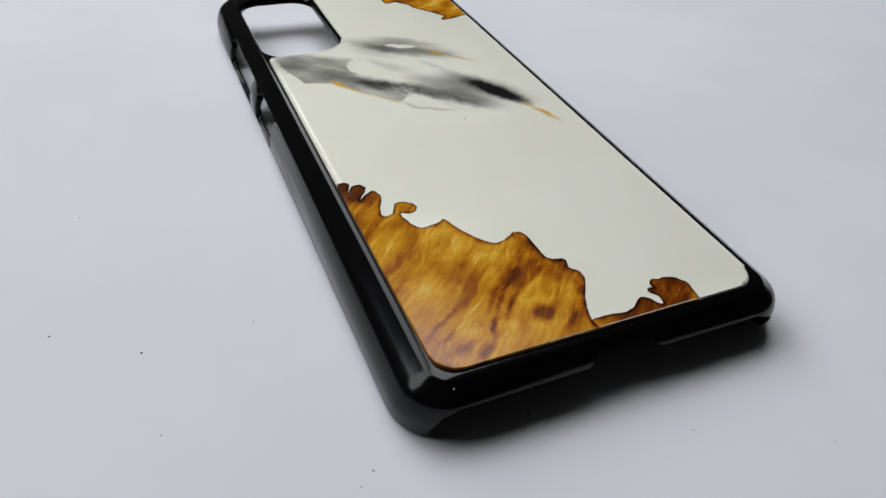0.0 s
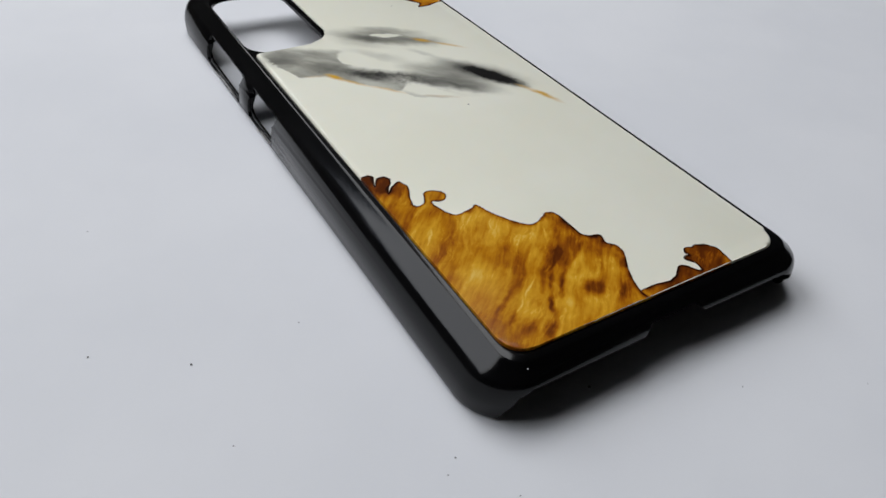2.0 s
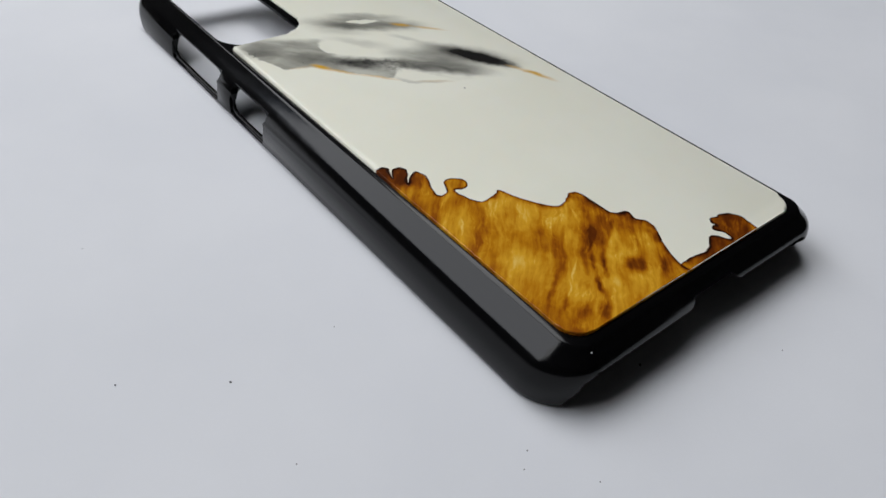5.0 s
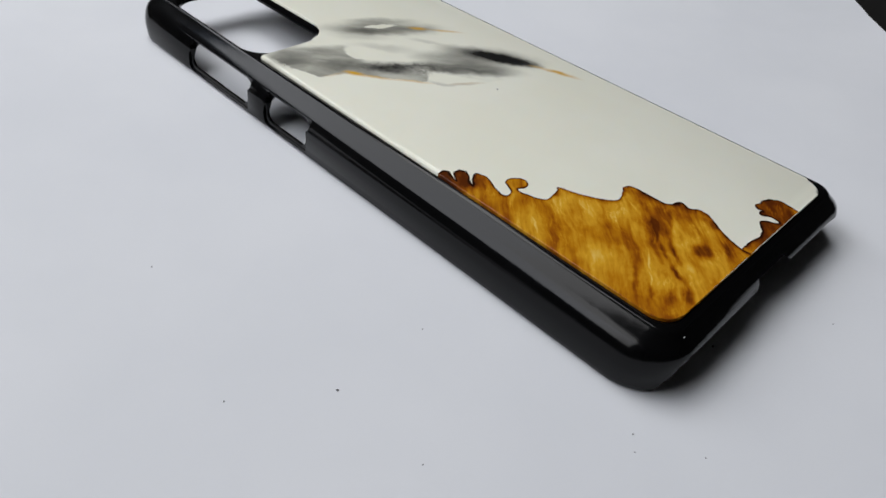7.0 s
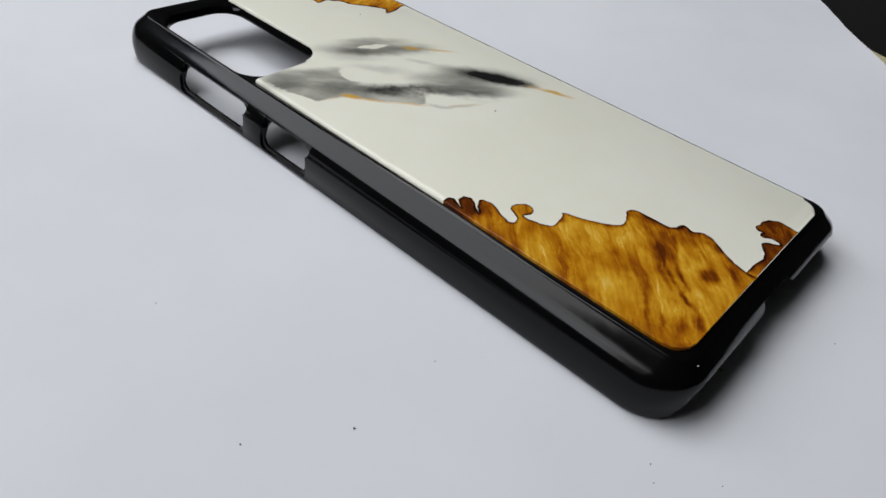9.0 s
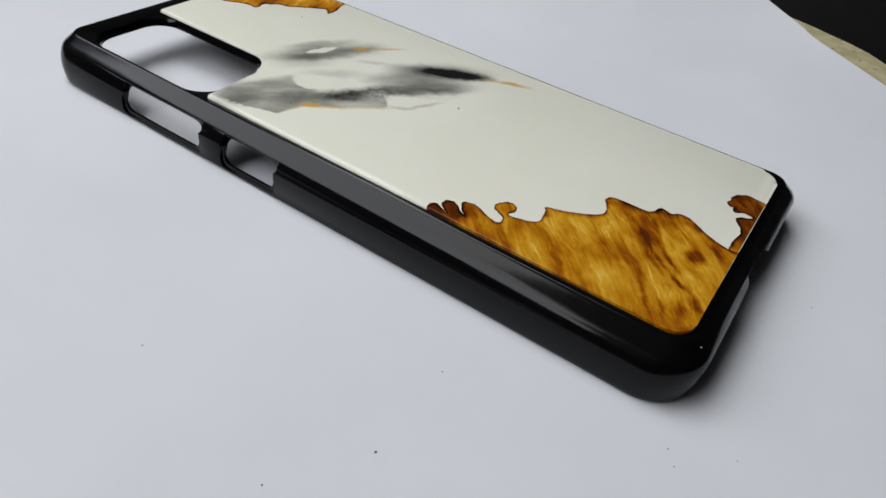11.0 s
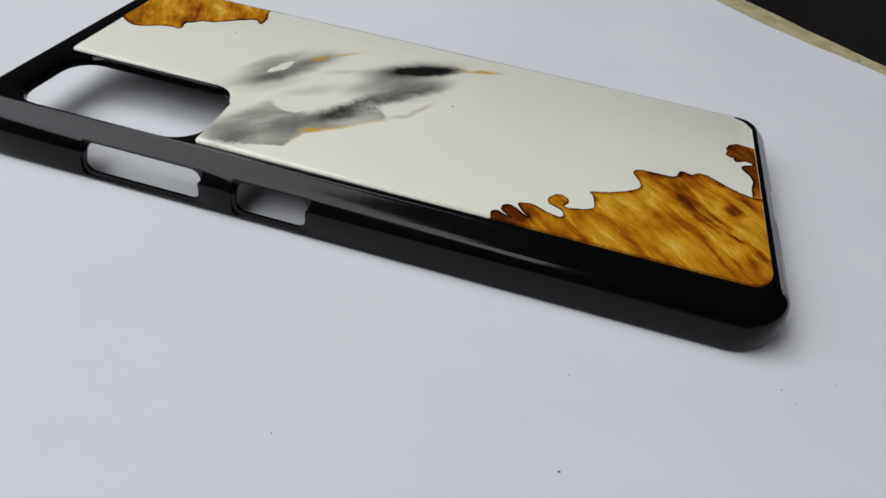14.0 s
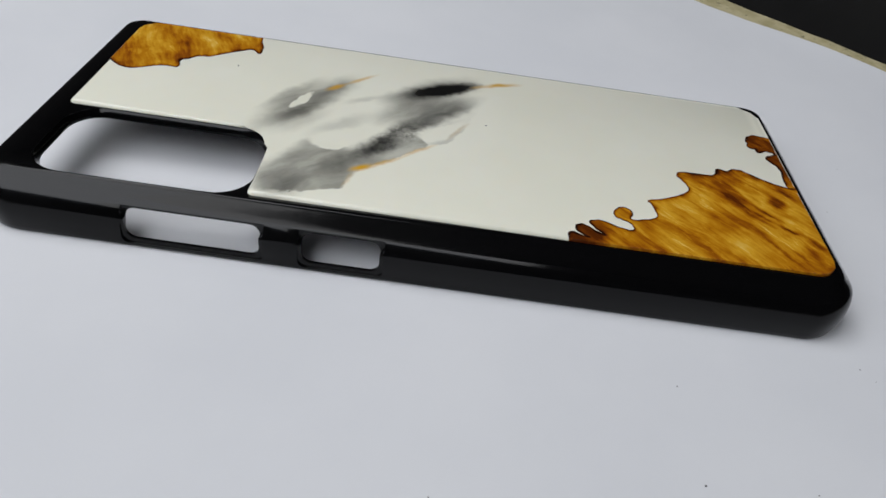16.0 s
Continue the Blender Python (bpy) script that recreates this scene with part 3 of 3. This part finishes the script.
PIECES = (
    # live edge, then the way back along the panel's rim
    (LARGE_EDGE, [(X0 + RP, Y0)] + arc(X0 + RP, Y0 + RP, RP, 270, 180)[1:]),
    (SMALL_EDGE, []),
    (TOP_EDGE, [(X1 - RP, Y1)] + arc(X1 - RP, Y1 - RP, RP, 90, 0)[1:]),
)


def live_edge(points, seed):
    """A natural edge through the points (mm): a smooth curve, roughened a little."""
    p = [Vector(q) / 1000 for q in points]
    p = [p[0]] + p + [p[-1]]
    out = []
    for i in range(1, len(p) - 2):
        a, b, c, d = p[i - 1:i + 3]
        for k in range(6):
            t = k / 6
            v = 0.5 * (2 * b + (c - a) * t + (2 * a - 5 * b + 4 * c - d) * t * t + (3 * b - a - 3 * c + d) * t ** 3)
            ends = min(1.0, (i - 1 + t) / 1.0, (len(p) - 3 - i + 1 - t) / 1.0)
            q = Vector((v.x * 900, v.y * 900, seed))
            v = v + Vector((noise.noise(q), noise.noise(q + Vector((7, 7, 7))))) * 0.00024 * max(0.0, ends)
            out.append((min(max(v.x, X0), X1), min(max(v.y, Y0), Y1)))
    return out + [tuple(p[-1])]


def on_rim(e):
    return all(v.co.x < X0 + 1e-5 or v.co.x > X1 - 1e-5 or v.co.y < Y0 + 1e-5 or v.co.y > Y1 - 1e-5
               or math.hypot(v.co.x - X0 - RP, v.co.y - Y0 - RP) > RP - 2e-5 and v.co.x < X0 + RP and v.co.y < Y0 + RP
               or math.hypot(v.co.x - X1 + RP, v.co.y - Y1 + RP) > RP - 2e-5 and v.co.x > X1 - RP and v.co.y > Y1 - RP for v in e.verts)


for k, (edge, back) in enumerate(PIECES):
    edge = live_edge(edge, k * 3.1)
    grown = []
    for x, y in edge + back:
        # a hair wider than the panel, so that its rim shows wood
        grown.append((x - 3e-5 if x < X0 + 1e-4 else x + 3e-5 if x > X1 - 1e-4 else x, y - 3e-5 if y < Y0 + 1e-4 else y + 3e-5 if y > Y1 - 1e-4 else y))
    part("wood_inlay", slab(grown, 0.01005, FACE + 3e-5, 0.0008, on_rim), WOOD_TOP if k == 2 else WOOD, panel, "polished golden brown burl wood with a live edge", 40)
    # the charred rim along the live edge, fading into the wood
    bm = bmesh.new()
    tone = bm.verts.layers.float.new("bark")
    last = None
    for i, (x, y) in enumerate(edge):
        a, b = Vector(edge[max(i - 1, 0)]), Vector(edge[min(i + 1, len(edge) - 1)])
        d = (b - a).normalized() if (b - a).length > 1e-9 else Vector((1, 0))
        side = Vector((d.y, -d.x))
        wide = (0.0007 if k == 1 or k == 0 and x < -0.0188 else 0.0013) * (1 + 1.1 * noise.noise((x * 420, y * 420, 2.0)))
        now = []
        for shift, z, t in ((-0.00006, 5.2e-5, 1.0), (0.00008, 5e-5, 1.0), (wide * 0.36, 4.4e-5, 0.52), (wide, 3.4e-5, 0.0)):
            q = Vector((x, y)) + side * shift
            now.append(bm.verts.new((min(max(q.x, X0), X1), min(max(q.y, Y0), Y1), FACE + z)))
            now[-1][tone] = t
        foot = bm.verts.new((now[0].co.x, now[0].co.y, FACE - 0.0003))
        foot[tone] = 1.0
        now = [foot, *now]
        if last:
            for u in range(4):
                bm.faces.new((last[u], last[u + 1], now[u + 1], now[u]))
        last = now
    part("bark_edge", bm, WOOD_TOP if k == 2 else WOOD, panel, "dark charred bark rim along the wood")

# ---- specks on the sheet and on the panel ----
SPECKS = ((-73, -21, 0.50), (-54, -20, 0.30), (-44, -56.2, 0.34), (-46.5, -58.2, 0.30), (-17, -55.4, 0.60), (7, -67.8, 0.28), (28, -78, 0.24),
          (-81, 21, 0.30), (-87, -12, 0.34), (-39, -66, 0.26), (-72, -39, 0.30))
rng = random.Random(4)
for x, y, size in SPECKS:
    bm = bmesh.new()
    bmesh.ops.create_icosphere(bm, subdivisions=2, radius=size * 0.55 / 1000)
    for v in bm.verts:
        v.co *= 0.75 + 0.5 * noise.noise(v.co * 2500 + Vector((x, y, 0)))
        v.co.z *= 0.45
    z = min(v.co.z for v in bm.verts)
    ob = new("dust_speck", mesh_of("dust_speck", bm, DUST, 60))
    ob.matrix_world = pose(x / 1000, y / 1000, -z, 0, 0, rng.uniform(0, 360))
    tagged(ob, "tiny dark dust speck lying on the white paper", "speck", "dust specks on the paper")
for x, y, size in ((4, 17, 0.22), (15, 76, 0.2)):
    bm = bmesh.new()
    bmesh.ops.create_icosphere(bm, subdivisions=2, radius=size / 1000)
    for v in bm.verts:
        v.co.z *= 0.4
    ob = new("dust_speck", mesh_of("dust_speck", bm, DUST, 60))
    ob.matrix_world = pose(x / 1000, y / 1000, FACE + size * 0.4e-3)
    tagged(ob, "tiny dark dust speck on the ivory resin", "speck", "dust specks on the case")
bm = bmesh.new()
bmesh.ops.create_icosphere(bm, subdivisions=2, radius=0.00012)
ob = new("dust_speck", mesh_of("dust_speck", bm, PAPER, 60))
ob.matrix_world = pose(-0.0305, -0.0536, 0.0102)
tagged(ob, "tiny pale dust speck on the black shell", "speck", "dust specks on the case")
